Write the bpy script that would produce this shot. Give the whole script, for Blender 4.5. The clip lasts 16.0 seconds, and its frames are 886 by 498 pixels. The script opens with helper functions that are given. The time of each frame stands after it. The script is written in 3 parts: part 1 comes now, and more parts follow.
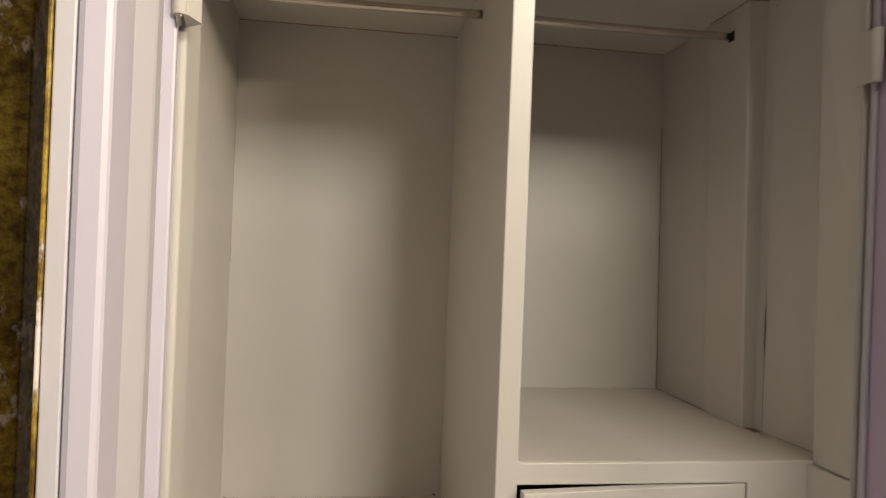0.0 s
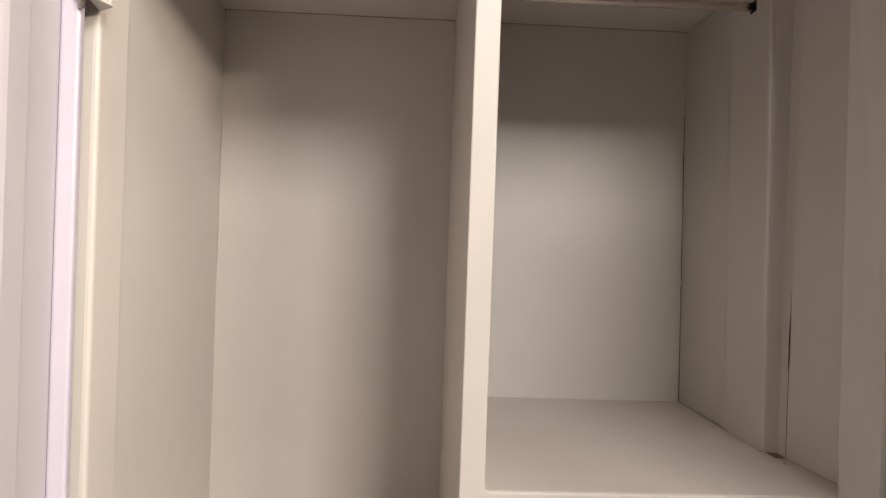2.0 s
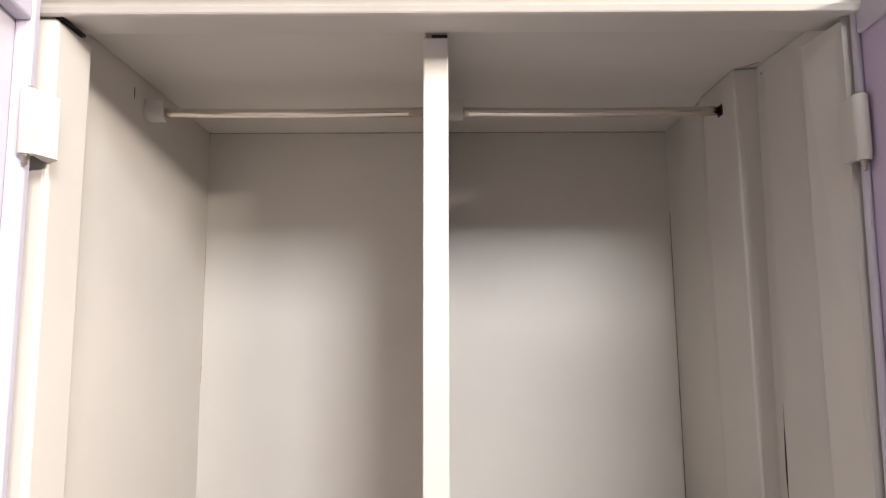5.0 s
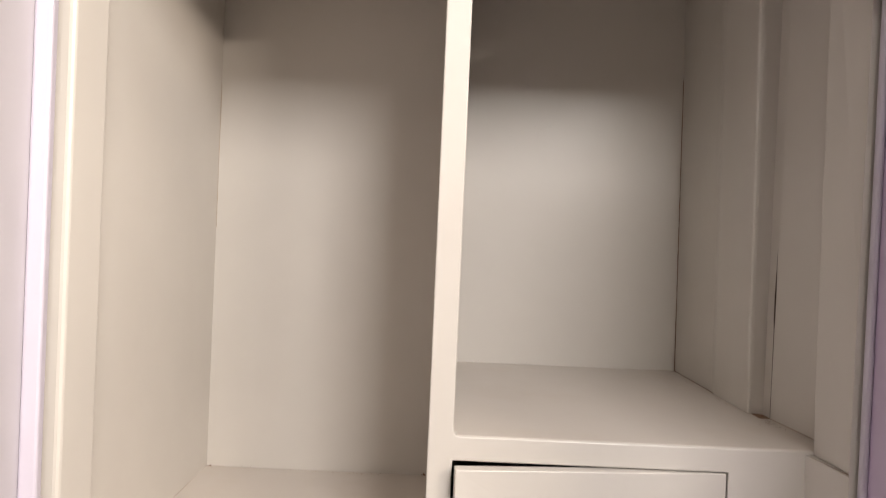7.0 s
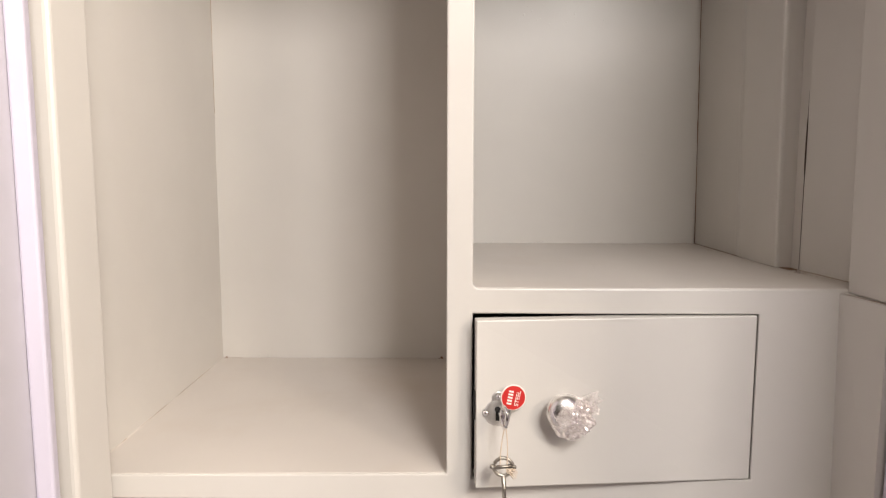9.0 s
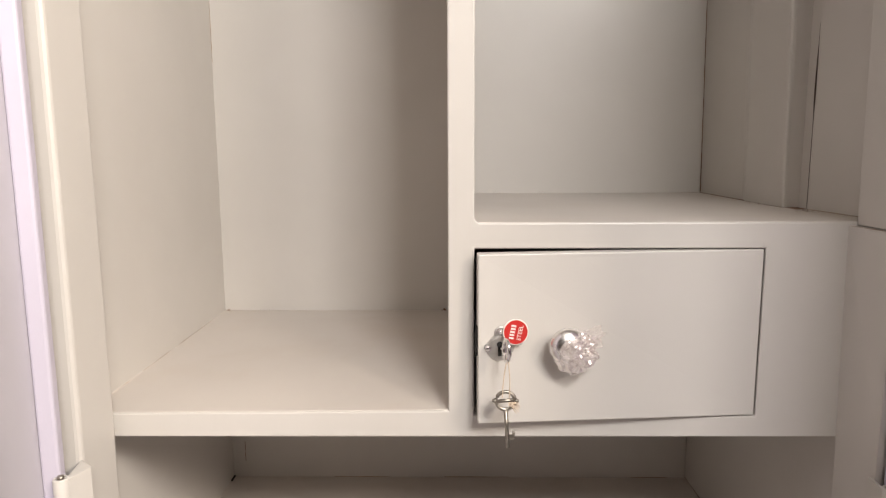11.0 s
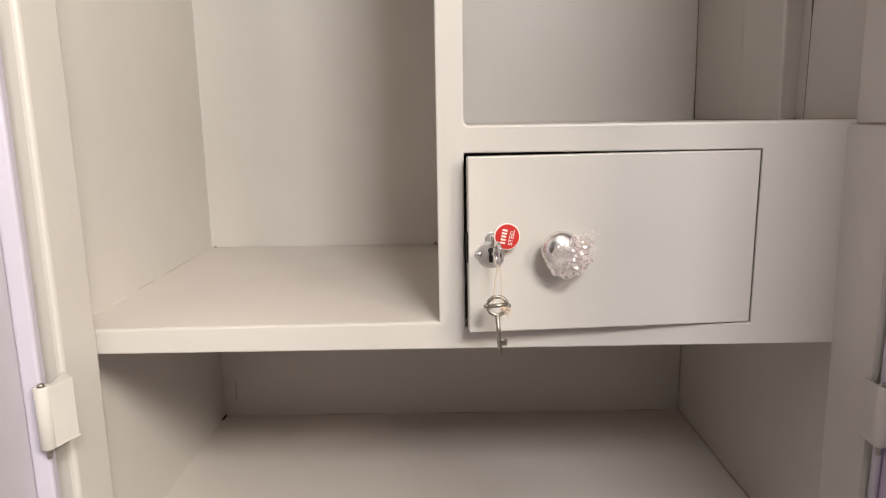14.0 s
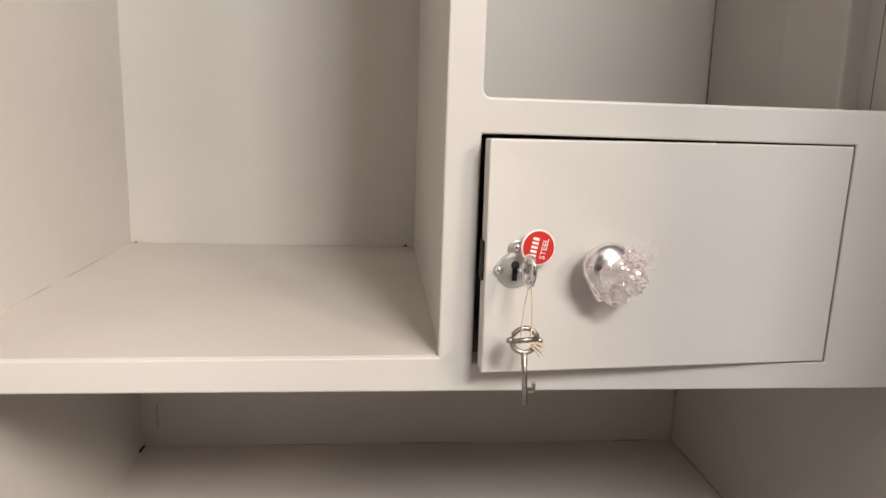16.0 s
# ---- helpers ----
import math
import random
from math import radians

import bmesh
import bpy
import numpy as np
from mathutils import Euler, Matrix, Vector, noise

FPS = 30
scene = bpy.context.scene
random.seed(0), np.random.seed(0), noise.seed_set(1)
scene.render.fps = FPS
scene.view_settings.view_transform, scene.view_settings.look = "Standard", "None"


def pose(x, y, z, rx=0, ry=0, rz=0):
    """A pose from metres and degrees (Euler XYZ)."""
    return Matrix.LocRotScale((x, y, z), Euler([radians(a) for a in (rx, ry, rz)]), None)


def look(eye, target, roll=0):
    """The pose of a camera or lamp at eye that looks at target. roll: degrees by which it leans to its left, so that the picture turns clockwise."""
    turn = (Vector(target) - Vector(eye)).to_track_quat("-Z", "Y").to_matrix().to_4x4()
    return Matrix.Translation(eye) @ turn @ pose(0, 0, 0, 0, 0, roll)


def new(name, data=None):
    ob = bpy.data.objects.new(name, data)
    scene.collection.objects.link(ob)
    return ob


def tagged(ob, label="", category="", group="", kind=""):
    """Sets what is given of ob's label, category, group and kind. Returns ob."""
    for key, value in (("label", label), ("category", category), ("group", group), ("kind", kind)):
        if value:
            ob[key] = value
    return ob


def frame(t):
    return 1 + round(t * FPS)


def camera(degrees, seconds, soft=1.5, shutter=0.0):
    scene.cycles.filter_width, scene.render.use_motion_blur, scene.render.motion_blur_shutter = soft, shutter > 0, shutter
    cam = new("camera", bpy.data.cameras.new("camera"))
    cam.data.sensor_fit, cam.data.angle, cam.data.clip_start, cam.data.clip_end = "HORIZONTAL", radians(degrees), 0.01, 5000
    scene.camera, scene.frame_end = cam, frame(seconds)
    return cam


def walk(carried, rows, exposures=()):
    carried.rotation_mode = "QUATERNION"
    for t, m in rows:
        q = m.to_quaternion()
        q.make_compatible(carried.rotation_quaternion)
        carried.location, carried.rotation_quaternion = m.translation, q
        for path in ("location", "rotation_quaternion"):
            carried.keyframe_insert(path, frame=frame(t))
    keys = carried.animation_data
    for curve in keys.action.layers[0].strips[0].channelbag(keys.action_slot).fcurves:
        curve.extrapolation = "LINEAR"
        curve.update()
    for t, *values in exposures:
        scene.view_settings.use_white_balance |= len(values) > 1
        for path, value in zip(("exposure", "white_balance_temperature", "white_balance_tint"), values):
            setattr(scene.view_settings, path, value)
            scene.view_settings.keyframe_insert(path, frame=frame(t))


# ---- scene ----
cam = camera(66.9, 16.0, soft=1.2, shutter=0.25)

EXPOSURES = [
    (0.0, -0.70, 7250, 4), (1.0, -0.84, 7200, 4), (1.5, -0.62, 7100, 8), (2.0, -0.36, 6800, 11), (2.6, -0.12, 6700, 11),
    (3.2, 0.14, 6250, 9), (5.3, 0.24, 6180, 9), (6.0, 0.10, 6350, 9), (6.5, 0.06, 6400, 9), (7.0, -0.10, 6650, 10),
    (8.5, -0.08, 6520, 9), (9.7, -0.01, 6480, 9), (12.0, -0.19, 6430, 9), (12.6, -0.18, 6400, 8), (16.0, -0.16, 6390, 8),
]
PATH = [
    (0, (-0.203, -0.863, 1.434), (0.077, 1.118, 1.445), 2.2),
    (0.5, (-0.209, -0.79, 1.441), (-0.137, 1.208, 1.43), 1.9),
    (1, (-0.15, -0.76, 1.415), (-0.309, 1.233, 1.393), 7.1),
    (1.5, (-0.108, -0.769, 1.409), (-0.121, 1.231, 1.398), 4.9),
    (2, (-0.064, -0.783, 1.447), (0.026, 1.215, 1.438), 2.0),
    (2.5, (-0.017, -0.783, 1.471), (0.02, 1.217, 1.475), 0.7),
    (3, (0.02, -0.791, 1.497), (0.064, 1.2, 1.684), -0.3),
    (3.2, (0.025, -0.8, 1.507), (0.069, 1.184, 1.752), -0.5),
    (5.3, (0.028, -0.762, 1.502), (-0.001, 1.226, 1.722), 0.4),
    (5.5, (0.032, -0.759, 1.497), (-0.006, 1.231, 1.695), 0.7),
    (6, (0.028, -0.767, 1.468), (0.0, 1.228, 1.606), 0.9),
    (6.5, (0.025, -0.79, 1.434), (-0.01, 1.21, 1.485), 2.1),
    (7, (0.01, -0.793, 1.39), (0.005, 1.207, 1.368), 2.5),
    (7.5, (-0.002, -0.779, 1.361), (0.018, 1.218, 1.259), 2.6),
    (8, (-0.005, -0.775, 1.336), (-0.002, 1.218, 1.171), 2.1),
    (8.5, (-0.005, -0.767, 1.308), (-0.031, 1.221, 1.091), 1.0),
    (9, (0.003, -0.757, 1.291), (-0.016, 1.23, 1.066), 0.1),
    (9.5, (0.004, -0.753, 1.275), (-0.023, 1.229, 1.011), -0.7),
    (9.7, (0.008, -0.762, 1.272), (-0.018, 1.22, 1.005), -0.4),
    (11.8, (0.006, -0.741, 1.233), (-0.028, 1.235, 0.923), -0.3),
    (12, (0.008, -0.739, 1.234), (-0.029, 1.237, 0.924), -0.6),
    (12.5, (0.013, -0.735, 1.225), (-0.008, 1.237, 0.897), -1.0),
    (13, (0.004, -0.735, 1.222), (-0.028, 1.24, 0.905), -0.3),
    (13.5, (0.008, -0.736, 1.197), (0.012, 1.235, 0.859), -0.3),
    (14, (0.009, -0.742, 1.167), (0.0, 1.222, 0.789), -0.9),
    (14.5, (0.016, -0.748, 1.166), (0.049, 1.232, 0.885), 0.0),
    (15, (0.028, -0.736, 1.151), (0.022, 1.236, 0.821), 0.6),
    (15.5, (-0.012, -0.651, 1.129), (-0.036, 1.31, 0.736), 0.8),
    (16, (-0.052, -0.552, 1.144), (0.136, 1.401, 0.755), 1.9),
]
walk(cam, [(t, look(eye, target, roll)) for t, eye, target, roll in PATH], EXPOSURES)

# ---------- light ----------
world = bpy.data.worlds.new("world")
scene.world = world
world.use_nodes = True
world.node_tree.nodes["Background"].inputs[0].default_value = (1.0, 0.97, 0.93, 1)
world.node_tree.nodes["Background"].inputs[1].default_value = 0.02

LAMP = Vector((0.64, -1.88, 2.50))
lamp_data = bpy.data.lights.new("lamp", "AREA")
lamp_data.shape, lamp_data.size, lamp_data.size_y = "RECTANGLE", 0.60, 0.48
lamp_data.energy = 51.5
lamp_data.color = (1.0, 0.958, 0.925)
lamp = new("lamp", lamp_data)
lamp.matrix_world = look(LAMP, (0.0, 0.2, 1.45))

# unseen warm fill lamp, added to brighten the left-hand faces
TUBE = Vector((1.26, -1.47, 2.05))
side_fill_data = bpy.data.lights.new("side_fill_lamp", "AREA")
side_fill_data.shape, side_fill_data.size, side_fill_data.size_y = "RECTANGLE", 0.9, 0.05
side_fill_data.energy = 60
side_fill_data.color = (1.0, 0.870, 0.740)
side_fill_lamp = new("side_fill_lamp", side_fill_data)
side_fill_lamp.matrix_world = Matrix.Translation(TUBE) @ Matrix.Rotation(radians(90), 4, "Z") @ Matrix.Rotation(radians(70), 4, "X")


# ---------- materials ----------
def material(name):
    m = bpy.data.materials.new(name)
    m.use_nodes = True
    t = m.node_tree
    return m, t, t.nodes["Principled BSDF"]


def node(t, kind, **values):
    n = t.nodes.new(kind)
    for key, value in values.items():
        n.inputs[key.replace("_", " ")].default_value = value
    return n


def noise_node(t, scale, detail=3.0, rough=0.55, stretch=None):
    n = node(t, "ShaderNodeTexNoise", Scale=scale, Detail=detail, Roughness=rough)
    co = t.nodes.new("ShaderNodeTexCoord")
    if stretch:
        mp = t.nodes.new("ShaderNodeMapping")
        mp.inputs["Scale"].default_value = stretch
        t.links.new(co.outputs["Object"], mp.inputs["Vector"])
        t.links.new(mp.outputs["Vector"], n.inputs["Vector"])
    else:
        t.links.new(co.outputs["Object"], n.inputs["Vector"])
    return n


def ramp(t, source, stops):
    r = t.nodes.new("ShaderNodeValToRGB")
    e = r.color_ramp.elements
    while len(e) < len(stops):
        e.new(0.5)
    for k, (at, col) in enumerate(stops):
        e[k].position = at
        e[k].color = (*col, 1) if len(col) == 3 else col
    t.links.new(source, r.inputs["Fac"])
    return r


def mixed(t, fac, a, b, how="MIX"):
    n = t.nodes.new("ShaderNodeMix")
    n.data_type, n.blend_type = "RGBA", how
    for sock, value in ((n.inputs["Factor"], fac), (n.inputs["A"], a), (n.inputs["B"], b)):
        if hasattr(value, "links"):
            t.links.new(value, sock)
        elif isinstance(value, tuple):
            sock.default_value = (*value, 1)
        else:
            sock.default_value = value
    return n.outputs["Result"]


def enamel(name, colour, rough=0.44, dirt=(0.42, 0.33, 0.25), dirt_amount=0.35, wave=0.0022):
    """Sprayed enamel on sheet steel: orange peel, slight dents, cloudy tone, a little dust."""
    m, t, b = material(name)
    cloud = noise_node(t, 2.3, 4)
    tone = ramp(t, cloud.outputs["Fac"], [(0.3, tuple(c * 0.93 for c in colour)), (0.7, tuple(min(1, c * 1.04) for c in colour))])
    streak = noise_node(t, 5.0, 6, 0.65, (1.0, 1.0, 0.22))
    speck = noise_node(t, 70, 3, 0.7)
    mask = ramp(t, streak.outputs["Fac"], [(0.50, (0, 0, 0)), (0.90, (dirt_amount,) * 3)])
    spots = ramp(t, speck.outputs["Fac"], [(0.66, (0, 0, 0)), (0.84, (dirt_amount * 0.2,) * 3)])
    both = mixed(t, 1.0, mask.outputs["Color"], spots.outputs["Color"], "LIGHTEN")
    t.links.new(mixed(t, both, tone.outputs["Color"], dirt), b.inputs["Base Color"])
    rr = ramp(t, noise_node(t, 9, 5).outputs["Fac"], [(0.3, (rough * 0.92,) * 3), (0.75, (rough * 1.15,) * 3)])
    t.links.new(rr.outputs["Color"], b.inputs["Roughness"])
    peel = noise_node(t, 420, 2)
    dent = noise_node(t, 6.5, 2)
    b1 = node(t, "ShaderNodeBump", Strength=0.10, Distance=0.0006)
    b2 = node(t, "ShaderNodeBump", Strength=0.55, Distance=wave)
    t.links.new(peel.outputs["Fac"], b1.inputs["Height"])
    t.links.new(dent.outputs["Fac"], b2.inputs["Height"])
    t.links.new(b1.outputs["Normal"], b2.inputs["Normal"])
    t.links.new(b2.outputs["Normal"], b.inputs["Normal"])
    b.inputs["Specular IOR Level"].default_value = 0.36
    return m


def metal(name, colour, rough, scratch=0.15, stretch=None, relief=0.12, low=0.8):
    m, t, b = material(name)
    b.inputs["Metallic"].default_value = 1.0
    n = noise_node(t, 160, 4, 0.55, stretch)
    t.links.new(ramp(t, n.outputs["Fac"], [(0.3, tuple(c * low for c in colour)), (0.7, colour)]).outputs["Color"], b.inputs["Base Color"])
    t.links.new(ramp(t, n.outputs["Fac"], [(0.3, (rough,) * 3), (0.8, (rough + scratch,) * 3)]).outputs["Color"], b.inputs["Roughness"])
    bp = node(t, "ShaderNodeBump", Strength=relief, Distance=0.0003)
    t.links.new(n.outputs["Fac"], bp.inputs["Height"])
    t.links.new(bp.outputs["Normal"], b.inputs["Normal"])
    return m


def plain(name, colour, rough=0.7, scale=60.0, vary=0.12):
    m, t, b = material(name)
    n = noise_node(t, scale, 4)
    t.links.new(ramp(t, n.outputs["Fac"], [(0.3, tuple(c * (1 - vary) for c in colour)), (0.7, tuple(min(1, c * (1 + vary)) for c in colour))]).outputs["Color"], b.inputs["Base Color"])
    b.inputs["Roughness"].default_value = rough
    bp = node(t, "ShaderNodeBump", Strength=0.2, Distance=0.0008)
    t.links.new(n.outputs["Fac"], bp.inputs["Height"])
    t.links.new(bp.outputs["Normal"], b.inputs["Normal"])
    return m


def forest_print(name):
    """Glossy printed film of an autumn wood: yellow leaves, pale sky gaps, dark upright trunks."""
    m, t, b = material(name)
    leaf = noise_node(t, 85, 8, 0.74)
    clump = noise_node(t, 15, 5, 0.65)
    gaps = noise_node(t, 20, 7, 0.72, (1.0, 1.0, 0.6))
    trunk = noise_node(t, 16, 3, 0.5, (1.0, 1.0, 0.02))
    leaves = ramp(t, leaf.outputs["Fac"], [(0.25, (0.06, 0.034, 0.010)), (0.42, (0.24, 0.14, 0.025)), (0.55, (0.46, 0.31, 0.05)), (0.72, (0.66, 0.53, 0.17))])
    shade = ramp(t, clump.outputs["Fac"], [(0.32, (0.16, 0.13, 0.10)), (0.62, (1, 1, 1))])
    toned = mixed(t, 1.0, leaves.outputs["Color"], shade.outputs["Color"], "MULTIPLY")
    sky = ramp(t, gaps.outputs["Fac"], [(0.54, (0, 0, 0)), (0.60, (0.9, 0.9, 0.9))])
    with_sky = mixed(t, sky.outputs["Color"], toned, (0.80, 0.68, 0.64))
    bark = ramp(t, trunk.outputs["Fac"], [(0.62, (0, 0, 0)), (0.66, (0.85, 0.85, 0.85))])
    t.links.new(mixed(t, bark.outputs["Color"], with_sky, (0.10, 0.06, 0.035)), b.inputs["Base Color"])
    b.inputs["Roughness"].default_value = 0.22
    return m


CREAM = enamel("cream_enamel", (0.590, 0.558, 0.520), 0.35, dirt_amount=0.10)
# one lilac paint: LILAC deepened for shade, the next two lightened for light
LILAC = enamel("lilac_enamel", (0.54, 0.445, 0.60), 0.36, dirt_amount=0.12)
LIT_LILAC = enamel("lit_lilac_enamel", (0.535, 0.51, 0.555), 0.40, dirt_amount=0.12)
LIT_LILAC_EDGE = enamel("lit_lilac_edge_enamel", (0.545, 0.508, 0.595), 0.40, dirt_amount=0.12)
DUSTY = enamel("dusty_cream_enamel", (0.60, 0.550, 0.506), 0.46, (0.45, 0.34, 0.24), 0.3)
PRINT = forest_print("forest_print")
CHROME = metal("chrome", (0.92, 0.89, 0.87), 0.12, 0.06)
STEEL = metal("dull_steel", (0.50, 0.46, 0.40), 0.30, 0.2, None, 0.3, 0.55)
SATIN = metal("satin_chrome", (0.93, 0.90, 0.88), 0.22, 0.08)
NICKEL = metal("nickel_plate", (0.80, 0.78, 0.75), 0.33, 0.15)
ROD = metal("rod_steel", (0.66, 0.59, 0.52), 0.20, 0.08, (0.02, 1.0, 1.0), 0.0, 0.94)
DARK = plain("dark_hole", (0.012, 0.011, 0.010), 0.8)
RED = plain("red_tag", (0.50, 0.028, 0.024), 0.3, 90, 0.08)
PALE = plain("tag_print", (0.82, 0.74, 0.68), 0.4, 200, 0.06)
STRING = plain("cotton_string", (0.58, 0.47, 0.36), 0.9, 900, 0.25)
# room walls out of view, made dark to cut bounced light
PLASTER = plain("dimmed_plaster", (0.20, 0.195, 0.195), 0.85, 8, 0.06)
CEIL = plain("ceiling_paint", (0.62, 0.61, 0.59), 0.9, 6, 0.04)
TILE = plain("floor_tile", (0.42, 0.41, 0.415), 0.35, 12, 0.12)
# white for the unseen east wall, which bounces light onto left-hand faces
BOUNCE_WHITE = plain("bounce_white", (0.80, 0.78, 0.75), 0.85, 8, 0.05)
STAIN = plain("brown_stain", (0.26, 0.16, 0.11), 0.8, 90, 0.25)
UMBER = plain("umber_gap", (0.07, 0.045, 0.035), 0.8, 120, 0.3)
RUST = plain("brown_primer", (0.22, 0.12, 0.07), 0.7, 120, 0.3)

FILM, film_tree, film_base = material("clear_film")
film_out = film_tree.nodes["Material Output"]
film_clear = film_tree.nodes.new("ShaderNodeBsdfTransparent")
film_gloss = film_tree.nodes.new("ShaderNodeBsdfGlossy")
film_gloss.inputs["Roughness"].default_value = 0.12
film_gloss.inputs["Color"].default_value = (1.0, 0.97, 0.95, 1)
film_mix = film_tree.nodes.new("ShaderNodeMixShader")
film_fac = film_tree.nodes.new("ShaderNodeFresnel")
film_fac.inputs["IOR"].default_value = 1.55
film_more = film_tree.nodes.new("ShaderNodeMath")
film_more.operation = "ADD"
film_more.inputs[1].default_value = 0.15
film_tree.links.new(film_fac.outputs[0], film_more.inputs[0])
film_tree.links.new(film_more.outputs[0], film_mix.inputs[0])
film_tree.links.new(film_clear.outputs[0], film_mix.inputs[1])
film_tree.links.new(film_gloss.outputs[0], film_mix.inputs[2])
film_haze = film_tree.nodes.new("ShaderNodeBsdfTranslucent")
film_haze.inputs["Color"].default_value = (1.0, 0.90, 0.87, 1)
film_white = film_tree.nodes.new("ShaderNodeBsdfDiffuse")
film_white.inputs["Color"].default_value = (1.0, 0.91, 0.88, 1)
film_both = film_tree.nodes.new("ShaderNodeMixShader")
film_all = film_tree.nodes.new("ShaderNodeMixShader")
film_all.inputs[0].default_value = 0.26
film_tree.links.new(film_haze.outputs[0], film_both.inputs[1])
film_tree.links.new(film_white.outputs[0], film_both.inputs[2])
film_tree.links.new(film_mix.outputs[0], film_all.inputs[1])
film_tree.links.new(film_both.outputs[0], film_all.inputs[2])
film_tree.links.new(film_all.outputs[0], film_out.inputs["Surface"])
film_tree.nodes.remove(film_base)

GLOW, glow_tree, glow_base = material("lamp_diffuser")
glow_base.inputs["Base Color"].default_value = (0.9, 0.9, 0.88, 1)
glow_base.inputs["Emission Color"].default_value = (1.0, 0.955, 0.905, 1)
glow_base.inputs["Emission Strength"].default_value = 3.0


# ---------- building helpers ----------
def part(name, bm, mat, parent=None, label="", smooth=False):
    bmesh.ops.recalc_face_normals(bm, faces=bm.faces)
    me = bpy.data.meshes.new(name)
    bm.to_mesh(me)
    bm.free()
    for m in mat if isinstance(mat, (list, tuple)) else (mat,):
        me.materials.append(m)
    if smooth:
        me.polygons.foreach_set("use_smooth", [True] * len(me.polygons))
    ob = new(name, me)
    ob.parent = parent
    if label:
        tagged(ob, label)
    return ob


def thing(name, at, label, category, group="", kind=""):
    ob = new(name)
    ob.location = at
    bpy.context.view_layer.update()
    return tagged(ob, label, category, group, kind)


def settle(parent):
    """Moves the meshes of a thing, built in world places, under its base point."""
    bpy.context.view_layer.update()
    inv = parent.matrix_world.inverted()
    for ob in parent.children:
        if ob.type == "MESH":
            ob.matrix_parent_inverse = inv
    bpy.context.view_layer.update()


def slab(bm, a, b, bevel=0.0, seg=2, index=0):
    """An upright box from corner a to corner b, its edges rounded."""
    made = bmesh.ops.create_cube(bm, size=1)["verts"]
    for v in made:
        v.co = [a[i] + (b[i] - a[i]) * (v.co[i] + 0.5) for i in range(3)]
    faces = {f for v in made for f in v.link_faces}
    for f in faces:
        f.material_index = index
    if bevel:
        bmesh.ops.bevel(bm, geom=list({e for v in made for e in v.link_edges}), offset=bevel, segments=seg, profile=0.5, affect="EDGES")


def prism(bm, points, low, high, axis="z"):
    """A closed outline pushed along one axis. points are (x, y) for z, (y, z) for x."""
    def place(p, h):
        return (p[0], p[1], h) if axis == "z" else (h, p[0], p[1]) if axis == "x" else (p[0], h, p[1])
    bottom = [bm.verts.new(place(p, low)) for p in points]
    top = [bm.verts.new(place(p, high)) for p in points]
    n = len(points)
    for k in range(n):
        bm.faces.new((bottom[k], bottom[(k + 1) % n], top[(k + 1) % n], top[k]))
    bm.faces.new(bottom)
    bm.faces.new(top)


def tube(bm, points, radius, sides=8, closed=False):
    """A round wire along a line of points."""
    points = [Vector(p) for p in points]
    rings, n = [], len(points)
    for k, p in enumerate(points):
        a = points[(k - 1) % n] if closed or k else p
        c = points[(k + 1) % n] if closed or k < n - 1 else p
        way = (c - a).normalized()
        side = way.cross(Vector((0, 0, 1)) if abs(way.z) < 0.9 else Vector((1, 0, 0))).normalized()
        up = side.cross(way)
        r = radius[k] if isinstance(radius, (list, tuple)) else radius
        rings.append([bm.verts.new(p + r * (math.cos(q) * side + math.sin(q) * up)) for q in (2 * math.pi * i / sides for i in range(sides))])
    for k in range(n if closed else n - 1):
        one, two = rings[k], rings[(k + 1) % n]
        for i in range(sides):
            bm.faces.new((one[i], one[(i + 1) % sides], two[(i + 1) % sides], two[i]))
    if not closed:
        bm.faces.new(rings[0])
        bm.faces.new(rings[-1])


def lathe(bm, profile, m, sides=28):
    """Turns (radius, height) pairs round the local z axis of m."""
    rings = []
    for r, h in profile:
        if r < 1e-6:
            rings.append([bm.verts.new(m @ Vector((0, 0, h)))])
        else:
            rings.append([bm.verts.new(m @ Vector((r * math.cos(q), r * math.sin(q), h))) for q in (2 * math.pi * i / sides for i in range(sides))])
    for one, two in zip(rings, rings[1:]):
        for i in range(sides):
            j = (i + 1) % sides
            if len(one) == 1 and len(two) > 1:
                bm.faces.new((one[0], two[i], two[j]))
            elif len(two) == 1 and len(one) > 1:
                bm.faces.new((one[i], one[j], two[0]))
            elif len(one) > 1:
                bm.faces.new((one[i], one[j], two[j], two[i]))


def cells(bm, xs, zs, filled, y0, y1):
    """A sheet with openings in the plane of x and z, from y0 to y1, as one skin."""
    grid = {}
    def vert(i, k):
        if (i, k) not in grid:
            grid[i, k] = bm.verts.new((xs[i], y0, zs[k]))
        return grid[i, k]
    faces = [bm.faces.new((vert(i, k), vert(i + 1, k), vert(i + 1, k + 1), vert(i, k + 1))) for i in range(len(xs) - 1) for k in range(len(zs) - 1) if filled(i, k)]
    made = bmesh.ops.extrude_face_region(bm, geom=faces)["geom"]
    for v in made:
        if isinstance(v, bmesh.types.BMVert):
            v.co.y = y1
    bmesh.ops.recalc_face_normals(bm, faces=bm.faces)
    bmesh.ops.dissolve_limit(bm, angle_limit=0.02, verts=bm.verts, edges=bm.edges)


def sharp(bm, offset, seg=2):
    bm.normal_update()
    edges = [e for e in bm.edges if len(e.link_faces) == 2 and e.calc_face_angle(0) > 0.6]
    bmesh.ops.bevel(bm, geom=edges, offset=offset, segments=seg, profile=0.5, affect="EDGES", clamp_overlap=True)


